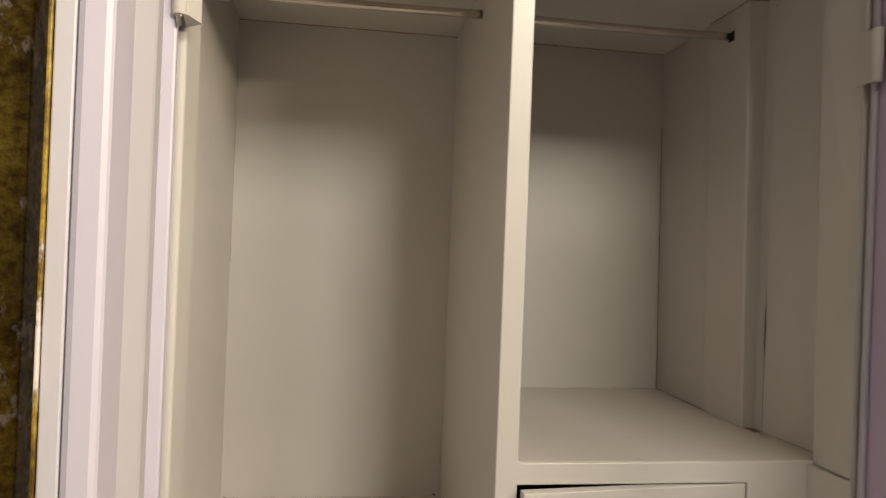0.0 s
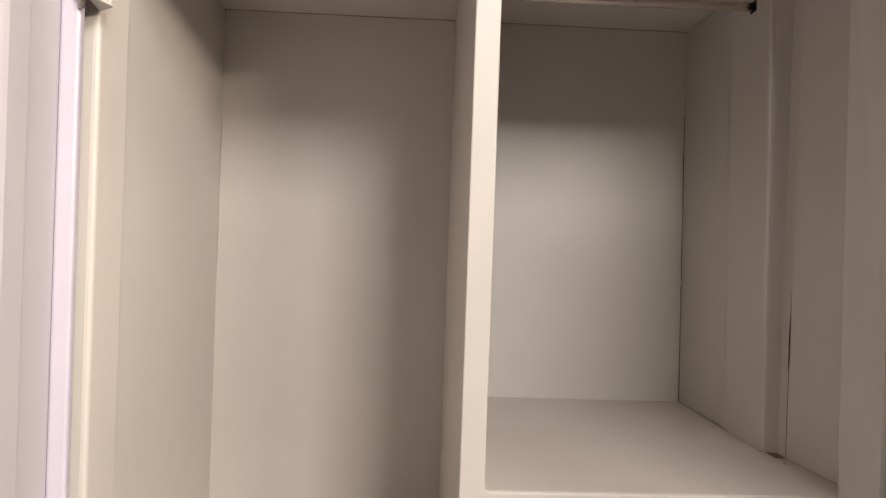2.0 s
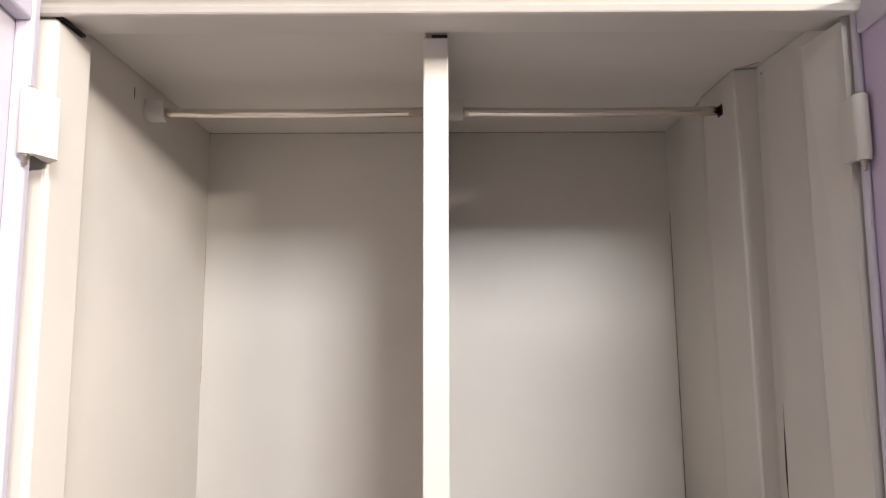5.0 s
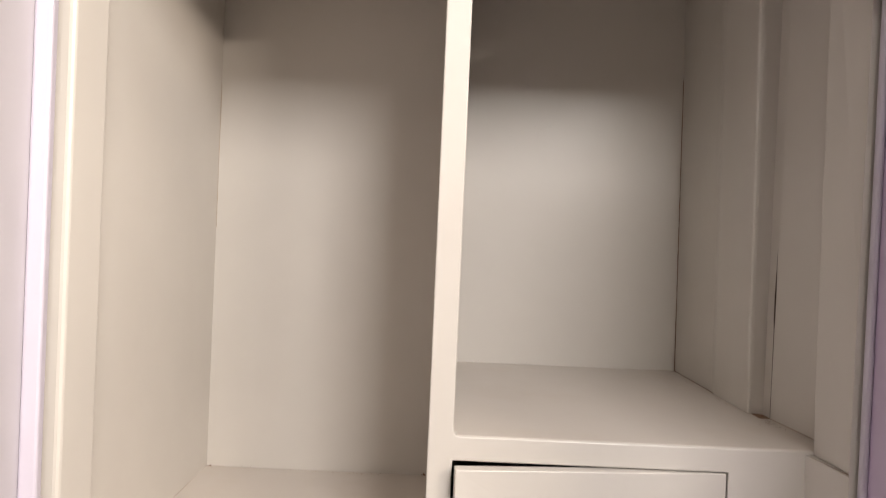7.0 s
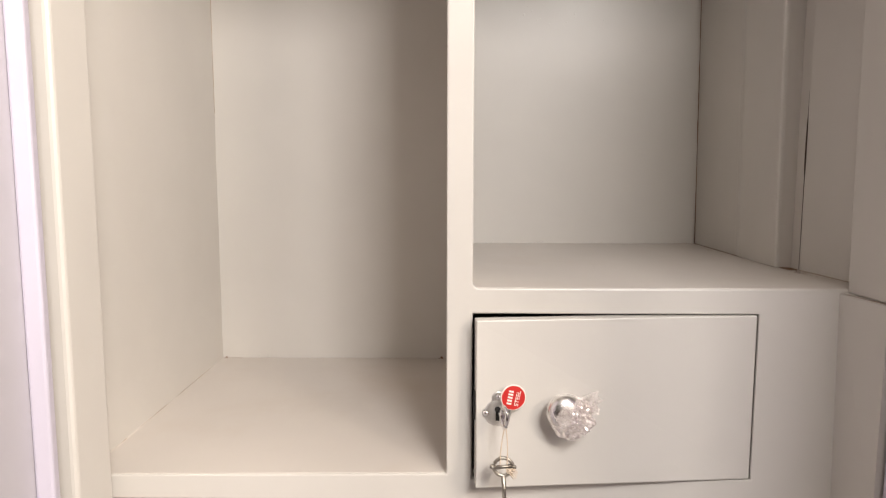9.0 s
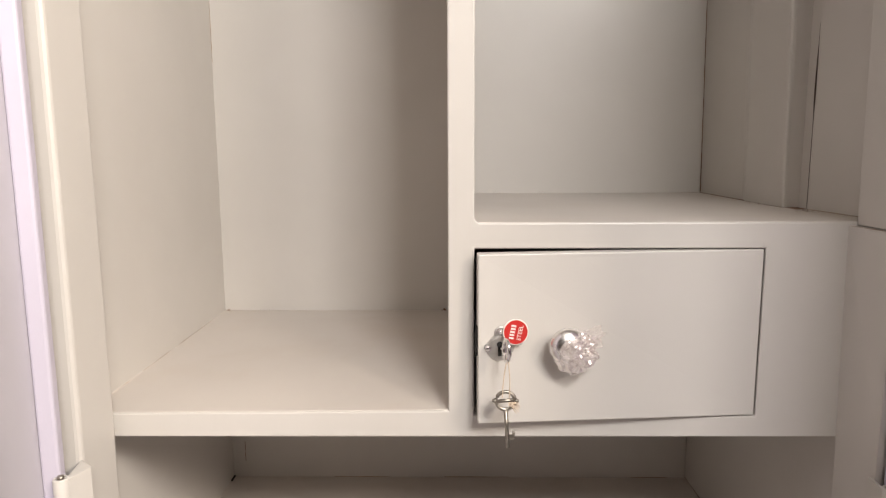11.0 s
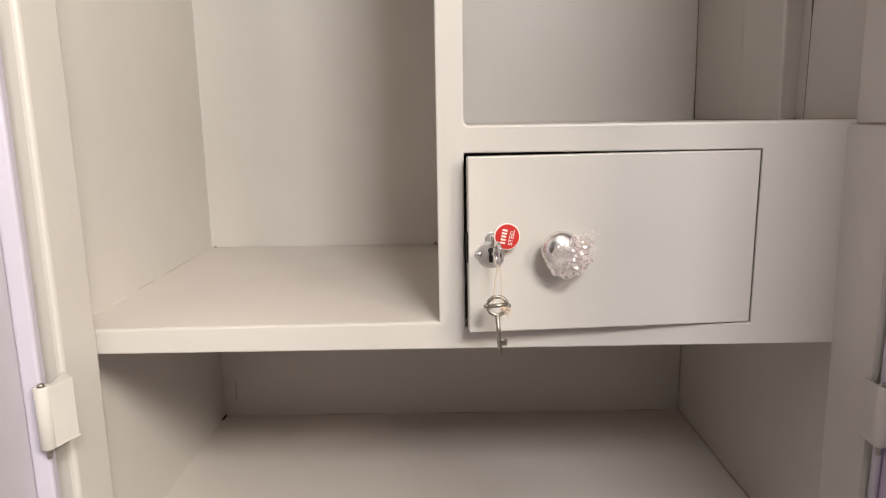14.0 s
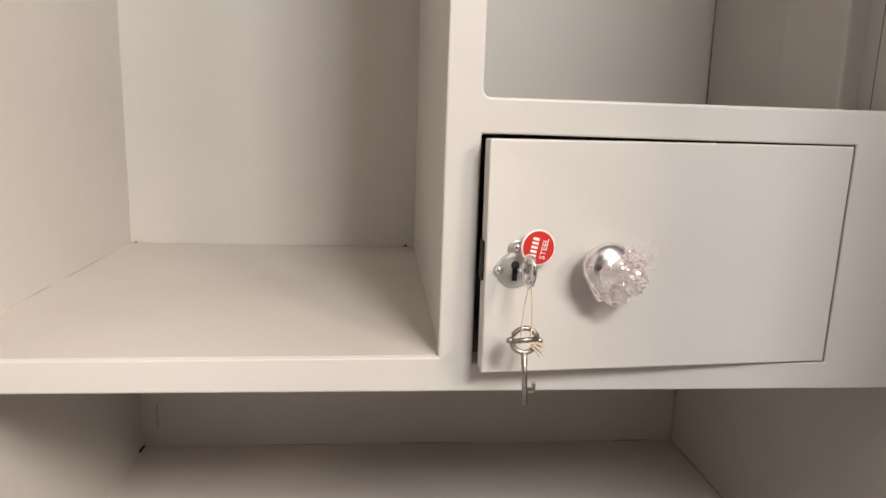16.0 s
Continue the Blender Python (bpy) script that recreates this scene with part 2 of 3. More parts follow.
# ---------- the room ----------
def room_piece(name, a, b, mat, label, category):
    bm = bmesh.new()
    slab(bm, a, b)
    return tagged(part(name, bm, mat), label, category, kind="structure")


X0, X1, Y0, Y1, H = -3.2, 1.35, -2.75, 0.56, 2.95
room_piece("floor", (X0, Y0, -0.1), (X1, Y1, 0), TILE, "dull grey tiled floor of the room", "floor")
room_piece("ceiling", (X0, Y0, H), (X1, Y1, H + 0.1), CEIL, "plain white painted room ceiling", "ceiling")
room_piece("wall_north", (X0 - 0.1, Y1, -0.1), (X1 + 0.1, Y1 + 0.1, H + 0.1), PLASTER, "plain wall behind the almirah, darkened to cut bounced light", "wall")
room_piece("wall_south", (X0 - 0.1, Y0 - 0.1, -0.1), (X1 + 0.1, Y0, H + 0.1), PLASTER, "unseen wall behind the viewer, darkened to cut bounced light", "wall")
room_piece("wall_west", (X0 - 0.1, Y0, -0.1), (X0, Y1, H + 0.1), PLASTER, "unseen side wall, darkened to cut bounced light", "wall")
room_piece("wall_east", (X1, Y0, -0.1), (X1 + 0.1, Y1, H + 0.1), BOUNCE_WHITE, "unseen white side wall, added to bounce light", "wall")

# unseen dark panels added low on the walls to soak up bounced light
ABSORBER = plain("absorber_dark", (0.09, 0.07, 0.06), 0.5, 10, 0.1)
room_piece("absorber_south", (X0, Y0, 0.0), (X1, Y0 + 0.006, 1.15), ABSORBER, "unseen dark panel added to absorb low bounced light", "dado")
room_piece("absorber_west", (X0, Y0 + 0.006, 0.0), (X0 + 0.006, Y1, 1.15), ABSORBER, "unseen dark panel added to absorb low bounced light", "dado")
room_piece("absorber_east", (X1 - 0.006, Y0 + 0.006, 0.0), (X1, Y1, 1.15), ABSORBER, "unseen dark panel added to absorb low bounced light", "dado")

# oblong lamp on a drop rod from the ceiling, turned to the almirah
ceiling_light = thing("ceiling_light", (LAMP.x, LAMP.y, H), "white oblong ceiling lamp with a glowing diffuser", "lamp")
lm = look(LAMP, (0.0, 0.2, 1.45))
bm = bmesh.new()
slab(bm, (-0.320, -0.260, 0.012), (0.320, 0.260, 0.06), 0.006)
bmesh.ops.transform(bm, matrix=lm, verts=bm.verts)
part("housing", bm, CEIL, ceiling_light)
bm = bmesh.new()
slab(bm, (-0.305, -0.245, 0.004), (0.305, 0.245, 0.014), 0.002)
bmesh.ops.transform(bm, matrix=lm, verts=bm.verts)
part("diffuser", bm, GLOW, ceiling_light, "glowing white diffuser")
bm = bmesh.new()
top = lm @ Vector((0, 0, 0.05))
tube(bm, [top, (top.x, top.y, H)], 0.012, 12)
part("drop_rod", bm, STEEL, ceiling_light)
settle(ceiling_light)

# unseen tube fitting added on the east wall for the side fill
added_tube_light = thing("added_tube_light", (X1, TUBE.y, TUBE.z), "unseen tube lamp added to light the left-hand faces", "lamp")
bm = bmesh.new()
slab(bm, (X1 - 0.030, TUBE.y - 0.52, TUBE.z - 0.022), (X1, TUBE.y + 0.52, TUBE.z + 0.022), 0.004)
part("batten", bm, CEIL, added_tube_light)
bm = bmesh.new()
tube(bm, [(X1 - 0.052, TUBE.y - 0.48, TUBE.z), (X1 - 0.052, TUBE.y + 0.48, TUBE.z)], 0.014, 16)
part("tube", bm, GLOW, added_tube_light, "glowing glass tube", True)
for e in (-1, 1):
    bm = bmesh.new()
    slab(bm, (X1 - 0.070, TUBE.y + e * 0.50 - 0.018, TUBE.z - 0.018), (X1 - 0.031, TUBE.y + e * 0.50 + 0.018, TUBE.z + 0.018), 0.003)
    part("end_holder", bm, CEIL, added_tube_light)
settle(added_tube_light)

# ---------- the almirah ----------
XL, XR, BACK = -0.431, 0.488, 0.496
PX0, PX1 = 0.0, 0.030
SHELF, LOCK, CEILZ, SKIRT = 0.938, 1.160, 1.877, 0.907
JL, JR = -0.390, 0.459
almirah = thing("almirah", (0.02, 0.2, 0), "open cream enamelled steel almirah with a small locker", "wardrobe")


def sheet(name, a, b, bevel=0.001, mat=CREAM, label=""):
    bm = bmesh.new()
    slab(bm, a, b, bevel)
    return part(name, bm, mat, almirah, label)


sheet("side_panel", (XL - 0.012, 0.004, 0.02), (XL, BACK + 0.012, 1.97))
sheet("side_panel", (XR, 0.004, 0.02), (XR + 0.012, BACK + 0.012, 1.97))
sheet("back_panel", (XL - 0.004, BACK, 0.02), (0.4604, BACK + 0.008, CEILZ + 0.004))
sheet("rear_skin", (XL, BACK + 0.014, 0.02), (XR, BACK + 0.018, 1.97))
sheet("top_panel", (XL + 0.001, 0.002, CEILZ), (XR - 0.001, BACK - 0.002, CEILZ + 0.010))
sheet("roof", (XL - 0.012, -0.10, 1.971), (XR + 0.012, BACK + 0.018, 1.983))
sheet("floor_panel", (XL + 0.001, 0.0, 0.10), (XR - 0.001, BACK - 0.001, 0.112))
sheet("plinth", (JL + 0.001, -0.02, 0.0), (JR - 0.001, 0.0, 0.118))

# jambs at both sides of the opening, with rounded front edges
bm = bmesh.new()
slab(bm, (XL - 0.034, -0.084, 0.0), (JL, -0.010, 1.836), 0.006, 3)
part("jamb", bm, CREAM, almirah)
def flare(bm, x):
    """Sets the front edge of a jamb's side face back to x."""
    for v in bm.verts:
        if v.co.y < -0.05 and v.co.x < x:
            v.co.x = x


# the far jamb leans a little; its lower length is wider, up to a seam at the locker's top
bm = bmesh.new()
prism(bm, [(0.4565, 0.0), (0.4548, 0.76), (0.4530, 0.906), (0.4472, 1.1558), (XR + 0.034, 1.1558), (XR + 0.034, 0.0)], -0.0705, 0.0015, "y")
flare(bm, 0.4592)
sharp(bm, 0.002, 3)
part("jamb", bm, CREAM, almirah)
bm = bmesh.new()
prism(bm, [(0.4572, 1.1560), (0.4545, 1.345), (0.4490, 1.836), (XR + 0.034, 1.836), (XR + 0.034, 1.1560)], -0.0700, 0.0015, "y")
flare(bm, 0.4592)
sharp(bm, 0.002, 3)
part("jamb", bm, CREAM, almirah)
bm = bmesh.new()
tube(bm, [(0.4588, -0.066, 1.1559), (0.4535, -0.030, 1.1559), (0.4490, -0.002, 1.1559)], [0.0004, 0.0003, 0.0001], 6)
part("seam", bm, RUST, almirah, "thin brown seam across the jamb")

# header over the opening: stop lip and a top box that reaches out over the doors
bm = bmesh.new()
prism(bm, [(-0.150, 1.97), (-0.150, 1.858), (-0.097, 1.853), (-0.097, 1.840), (-0.093, 1.834), (-0.086, 1.834), (-0.080, 1.838), (-0.004, 1.852), (0.000, 1.856), (0.000, 1.97)], JL - 0.072, JR + 0.062, "x")
sharp(bm, 0.0012)
part("header", bm, CREAM, almirah)
bm = bmesh.new()
slab(bm, (0.056, -0.112, 1.8525), (0.092, -0.0985, 1.8545))
part("bolt_slot", bm, DARK, almirah, "dark slot for the door bolt")
bm = bmesh.new()
slab(bm, (JL - 0.006, -0.078, 1.8362), (JL + 0.0015, -0.030, 1.8388))
part("gap_strip", bm, DARK, almirah, "dark gap over the jamb")

# front skin: shelf edge, partition edge and locker face in one folded sheet
xs = [XL + 0.002, PX0, PX1, 0.3577, JR + 0.004]
zs = [SKIRT, 0.9325, SHELF, 1.1306, LOCK, 1.848]


def front_cell(i, k):
    if i == 0:
        return k in (0, 1)
    if i == 1:
        return True
    if i == 2:
        return k in (0, 3)
    return k <= 3


bm = bmesh.new()
cells(bm, xs, zs, front_cell, 0.0, 0.018)
bm.edges.ensure_lookup_table()
corner = [e for e in bm.edges if all(abs(v.co.x - PX1) < 1e-4 and abs(v.co.z - LOCK) < 1e-4 for v in e.verts)]
bmesh.ops.bevel(bm, geom=corner, offset=0.007, segments=4, profile=0.5, affect="EDGES")
sharp(bm, 0.0018, 2)
# the shelf's front edge droops a little towards the side
for v in bm.verts:
    if v.co.x < 0 and v.co.z < 1.0:
        v.co.z -= (0.0020 if v.co.z < 0.92 else 0.0042) * -v.co.x / 0.43
part("front_frame", bm, CREAM, almirah)

bm = bmesh.new()
slab(bm, (PX0 + 0.002, 0.012, SHELF), (PX1 - 0.002, BACK - 0.001, CEILZ - 0.001), 0.0008)
part("partition", bm, CREAM, almirah)
bm = bmesh.new()
slab(bm, (PX0 + 0.010, 0.001, 1.8482), (PX1 - 0.001, 0.012, 1.8515))
part("gap_strip", bm, DARK, almirah, "dark gap over the partition")
shelf = sheet("shelf", (XL - 0.001, 0.0035, SHELF - 0.008), (PX0 + 0.002, BACK - 0.001, SHELF + 0.0006), 0.0005, DUSTY)
for v in shelf.data.vertices:
    v.co.z -= 0.0042 * max(0.0, -v.co.x / 0.43) * (1 - v.co.y / BACK)
bm = bmesh.new()
bead = [0.004 + (BACK - 0.005) * k / 40 for k in range(41)]
tube(bm, [(XL + 0.0002, y, SHELF - 0.0036 * (1 - y / BACK)) for y in bead], [0.0010 + 0.0003 * math.sin(17 * y) for y in bead], 10)
part("paint_bead", bm, DUSTY, almirah, "paint-filled joint along the shelf", True)
sheet("locker_floor", (PX0 + 0.002, 0.012, SHELF - 0.008), (XR - 0.001, BACK - 0.001, SHELF + 0.0002), 0.0005)
sheet("locker_top", (PX1 - 0.001, 0.0035, LOCK - 0.008), (XR - 0.001, BACK - 0.001, LOCK + 0.0006), 0.0005, DUSTY)
sheet("lower_shelf", (XL - 0.001, 0.002, 0.588), (0.4612, BACK - 0.001, 0.600), 0.0008, DUSTY)
bm = bmesh.new()
tube(bm, [(XL + 0.0002, y, 0.600) for y in bead], [0.0012 + 0.0003 * math.sin(19 * y) for y in bead], 10)
part("paint_bead", bm, DUSTY, almirah, "paint-filled joint along the shelf", True)
sheet("lower_shelf_lip", (JL + 0.001, -0.012, 0.572), (JR - 0.002, 0.0015, 0.5995), 0.0015)

# right inner lining: lower plain sheet; above, a sheet with a shallow post and a bent front return
bm = bmesh.new()
slab(bm, (0.4614, 0.002, 0.112), (0.472, BACK + 0.004, SKIRT + 0.01), 0.0006)
part("lining", bm, CREAM, almirah)
outline = [(0.4790, 0.1725), (0.4640, 0.1765), (0.4605, 0.1770), (0.4585, 0.1785), (0.4578, 0.183), (0.4580, 0.294), (0.4592, 0.302), (0.4612, 0.310), (0.4622, 0.322), (0.4622, BACK + 0.004)]
shut = [(x + 0.004, y) for x, y in reversed(outline)]
bm = bmesh.new()
prism(bm, outline + shut, LOCK + 0.0012, CEILZ - 0.0015)
for v in bm.verts:
    v.co.x -= 0.012 * max(0.0, (v.co.z - LOCK) / (CEILZ - LOCK)) * min(1.0, max(0.0, (0.4790 - v.co.x) / 0.018))
bm.normal_update()
part("lining", bm, CREAM, almirah)
bm = bmesh.new()
tube(bm, [(0.4777, 0.1500, z) for z in (1.162, 1.23, 1.285, 1.30, 1.33, 1.355, 1.372, 1.40)], [0.0003, 0.0003, 0.0004, 0.0012, 0.0013, 0.0009, 0.0003, 0.0001], 6)
part("gap_strip", bm, UMBER, almirah, "dark slit beside the post")
bm = bmesh.new()
slab(bm, (0.4630, 0.150, LOCK + 0.0004), (0.4785, 0.1765, LOCK + 0.0012), 0.0003)
part("rust_patch", bm, STAIN, almirah, "brown primer stain at the post foot")

bm = bmesh.new()
prism(bm, [(0.4785, 0.1740), (0.4780, 0.1480), (0.4870, 0.030), (0.4872, 0.003), (0.4876, 0.003), (0.4876, 0.1740)], LOCK + 0.001, CEILZ - 0.001)
part("lining", bm, CREAM, almirah)

# hanging rods with their cups
def rod(x0, x1, cups, sag):
    bm = bmesh.new()
    tube(bm, [(x0 + (x1 - x0) * k / 12, 0.228, 1.8308 - sag * math.sin(math.pi * k / 12)) for k in range(13)], 0.0070, 20)
    r = part("hanging_rod", bm, ROD, almirah, "brushed steel hanging rod", True)
    for c0, c1 in cups:
        bm = bmesh.new()
        n = 14
        out = [(0.228 + 0.0145 * math.cos(q), 1.8308 + 0.0145 * math.sin(q)) for q in (math.pi + math.pi * i / n for i in range(n + 1))]
        inn = [(0.228 + 0.0078 * math.cos(q), 1.8308 + 0.0078 * math.sin(q)) for q in (math.pi + math.pi * i / n for i in range(n + 1))]
        outl = [(0.2425, 1.842)] + [(y, z) for y, z in reversed(out)] + [(0.2135, 1.846), (0.2192, 1.843)] + inn + [(0.2368, 1.842)]
        prism(bm, outl, c0, c1, "x")
        part("rod_cup", bm, CREAM, r, "cream sheet-steel rod cup")
    return r


rod(-0.428, 0.001, [(-0.4305, -0.402)], 0.002)
rod(0.031, 0.4462, [(0.0305, 0.053)], 0.002)
bm = bmesh.new()
slab(bm, (0.4456, 0.2192, 1.8222), (0.4480, 0.2368, 1.8392), 0.0003)
part("rod_hole", bm, DARK, almirah, "dark slot that takes the rod")

# hinges: jamb leaf, rolled knuckle and pin
def hinge(x, y, z0, z1, sx, end, foot):
    """A leaf of folded sheet, rolled round a pin; sx points into the opening's wall, end is the leaf's outer edge, foot where it meets the jamb."""
    bm = bmesh.new()
    lathe(bm, [(0.0046, 0.0), (0.0068, 0.0), (0.0076, 0.0010), (0.0076, z1 - z0 - 0.0010), (0.0068, z1 - z0), (0.0046, z1 - z0), (0.0046, 0.0)], Matrix.Translation((x, y, z0)), 20)
    h = part("hinge", bm, CREAM, almirah, "painted rolled steel hinge", True)
    bm = bmesh.new()
    n = Vector((-sx, 0))
    a, b = Vector((x, y)) + n * 0.0078, Vector(end)
    t = n * -0.0030
    prism(bm, [a, b, b + Vector((0, 0.0025)), Vector(foot), a + t], z0 + 0.001, z1 - 0.001)
    sharp(bm, 0.0006)
    part("leaf", bm, CREAM, h)
    bm = bmesh.new()
    lathe(bm, [(0, -0.012), (0.0026, -0.010), (0.0032, -0.003), (0.0044, -0.0015), (0.0044, 0.002), (0, 0.002)], Matrix.Translation((x, y, z0)), 12)
    part("pin_head", bm, STEEL, h, "bare steel pin end", True)
    bm = bmesh.new()
    lathe(bm, [(0, -0.003), (0.0030, -0.003), (0.0036, 0.0008), (0.0030, 0.0024), (0, 0.003)], Matrix.Translation((x, y, z1)), 12)
    part("pin", bm, STEEL, h, "bare steel hinge pin", True)
    return h


hinge(-0.3880, -0.126, 1.673, 1.740, -1, (-0.3715, -0.1005), (-0.3905, -0.0835))
hinge(-0.3880, -0.126, 0.853, 0.918, -1, (-0.3715, -0.1005), (-0.3905, -0.0835))
hinge(0.4600, -0.088, 1.674, 1.744, 1, (0.4535, -0.0640), (0.4592, -0.0610))
hinge(0.4615, -0.088, 0.824, 0.890, 1, (0.4545, -0.0640), (0.4592, -0.0610))


# big doors: inside tray with raised edges and a middle stiffener, printed outside
def big_door(origin, angle, side, start, rim, pan, edge, sunk, deep, w):
    m = Matrix.Translation(origin) @ Matrix.Rotation(radians(angle), 4, "Z")
    zb, zt = 0.05, 1.848
    inner = w - 0.074
    def u(a):
        return side * a
    def piece(name, spans, mat, parent, label="", bevel=0.002):
        bm = bmesh.new()
        for (u0, u1, v0, v1, z0, z1) in spans:
            lo, hi = sorted((u(u0), u(u1)))
            slab(bm, (lo, v0, z0), (hi, v1, z1), bevel, 2)
        bmesh.ops.transform(bm, matrix=m, verts=bm.verts)
        return part(name, bm, mat, parent, label)
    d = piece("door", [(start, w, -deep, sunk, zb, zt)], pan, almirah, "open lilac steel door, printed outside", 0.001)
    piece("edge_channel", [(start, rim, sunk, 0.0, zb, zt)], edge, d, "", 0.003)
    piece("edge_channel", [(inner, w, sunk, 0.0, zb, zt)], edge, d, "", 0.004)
    bm = bmesh.new()
    rib = [(0.108, sunk), (0.118, -0.004), (0.122, -0.003), (0.160, -0.003), (0.166, -0.0045), (0.204, sunk)]
    prism(bm, [(u(a), v) for a, v in rib], zb + 0.04, zt - 0.04)
    bmesh.ops.transform(bm, matrix=m, verts=bm.verts)
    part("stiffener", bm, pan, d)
    piece("end_channel", [(rim + 0.0005, inner - 0.0005, sunk, -0.001, zt - 0.036, zt)], edge, d, "", 0.003)
    piece("end_channel", [(rim + 0.0005, inner - 0.0005, sunk, -0.001, zb, zb + 0.036)], edge, d, "", 0.003)
    piece("printed_film", [(start - 0.002, w + 0.002, -deep - 0.0025, -deep - 0.0005, zb, zt)], PRINT, d, "autumn forest print on the door front", 0.0006)
    return d


# left door's lit look and right door's shade are set in their colours
big_door((-0.392, -0.112, 0), -80.5, 1, -0.004, 0.011, LIT_LILAC, LIT_LILAC_EDGE, -0.018, 0.028, 0.384)
big_door((0.463, -0.074, 0), 88, -1, 0.0, 0.010, LILAC, LIT_LILAC_EDGE, -0.007, 0.030, 0.392)

# locker door, hinged at its far edge and standing slightly ajar
lock_m = Matrix.Translation((0.357, 0.0, 0)) @ Matrix.Rotation(radians(4.2), 4, "Z")
LW = 0.3245


def on_lock(u, v, z):
    """u from the free edge, v outwards from the door's face."""
    return lock_m @ Vector((u - LW, -v, z))


bm = bmesh.new()
slab(bm, (-LW, 0.0, 0.9355), (-0.001, 0.017, 1.1285), 0.0014)
for v in bm.verts:
    if v.co.x < -0.2:
        v.co.y -= 0.006 * (1.13 - v.co.z) / 0.2
        v.co.z -= 0.0007
    else:
        v.co.z += 0.0011 if v.co.z > 1.0 else -0.0016
bmesh.ops.transform(bm, matrix=lock_m, verts=bm.verts)
locker_door = part("locker_door", bm, CREAM, almirah, "cream locker door standing slightly ajar")
bm = bmesh.new()
slab(bm, (-LW - 0.0012, 0.0025, 1.012), (-LW + 0.004, 0.0150, 1.045), 0.0005)
bmesh.ops.transform(bm, matrix=lock_m, verts=bm.verts)
part("latch_slot", bm, DARK, locker_door, "dark latch cut-out in the door edge")
turn = lock_m.to_3x3().to_4x4() @ Matrix.Rotation(radians(90), 4, "X")


def out_from(u, v, z):
    return Matrix.Translation(on_lock(u, v, z)) @ turn


# lock plate with its lugs, keyhole and screws
bm = bmesh.new()
lathe(bm, [(0, 0), (0.0150, 0), (0.0152, 0.0012), (0.0143, 0.0022), (0.0120, 0.0026), (0, 0.0028)], out_from(0.0245, 0.003, 1.0225), 36)
for du, dz, r in ((0.0010, 0.0175, 0.0072), (-0.0125, 0.001, 0.0052)):
    lathe(bm, [(0, 0), (r, 0), (r, 0.0010), (r - 0.001, 0.0017), (0, 0.0019)], out_from(0.0245 + du, 0.003, 1.0225 + dz), 20)
lock_plate = part("lock_plate", bm, NICKEL, locker_door, "round bright steel lock plate")
bm = bmesh.new()
lathe(bm, [(0, 0), (0.0034, 0), (0.0034, 0.0005), (0, 0.0005)], out_from(0.0240, 0.0060, 1.0270), 16)
c = out_from(0.0240, 0.0058, 1.0205)
slab(bm, (0, 0, 0), (1, 1, 1))
for v in list(bm.verts)[-8:]:
    v.co = c @ Vector(((v.co.x - 0.5) * 0.0042, (v.co.y - 0.5) * 0.013, v.co.z * 0.0006))
part("keyhole", bm, DARK, lock_plate, "dark keyhole")
for du, dz in ((0.0010, 0.0185), (-0.0135, 0.0), (0.010, -0.007)):
    bm = bmesh.new()
    lathe(bm, [(0, 0.0024), (0.0034, 0.0015), (0.0038, 0.0)], out_from(0.0245 + du, 0.0044, 1.0225 + dz), 14)
    part("screw", bm, CHROME, lock_plate, "", True)

# knob: flared foot, neck and a round head
bm = bmesh.new()
lathe(bm, [(r * 0.97, h * 0.78) for r, h in ((0, 0), (0.0120, 0), (0.0120, 0.002), (0.0095, 0.005), (0.0080, 0.010), (0.0095, 0.014), (0.0150, 0.018), (0.0195, 0.0235), (0.0212, 0.030), (0.0205, 0.036), (0.0170, 0.0415), (0.0105, 0.0450), (0.0045, 0.0462), (0, 0.0464))], out_from(0.0960, 0.001, 1.0290), 40)
part("knob", bm, SATIN, locker_door, "round chrome knob", True)
settle(almirah)

# crumpled film tied round the knob
random.seed(7)
bm = bmesh.new()
bmesh.ops.create_icosphere(bm, subdivisions=5, radius=1.0)
wrap_m = out_from(0.0978, 0.0225, 1.0275)
for v in bm.verts:
    p = v.co.copy()
    fold = noise.noise(p * 2.6) * 0.10 + abs(noise.noise(p * 5.0 + Vector((3, 1, 2)))) * 0.20 + abs(noise.noise(p * 11.0)) * 0.05
    unit = p.normalized()
    low = max(0.0, unit.dot(Vector((0.30, -0.94, 0.1)).normalized()) - 0.30) / 0.70
    side = max(0.0, unit.dot(Vector((0.92, -0.15, 0.3)).normalized()) - 0.30) / 0.70
    r = 0.0207 * (1 + fold * 0.28) + (0.0080 + 0.006 * noise.noise(p * 5.0)) * low ** 1.4 + (0.0060 + 0.009 * noise.noise(p * 7.0)) * side ** 1.2
    v.co = wrap_m @ Vector((p.x * r, p.y * r, p.z * r * 0.80))
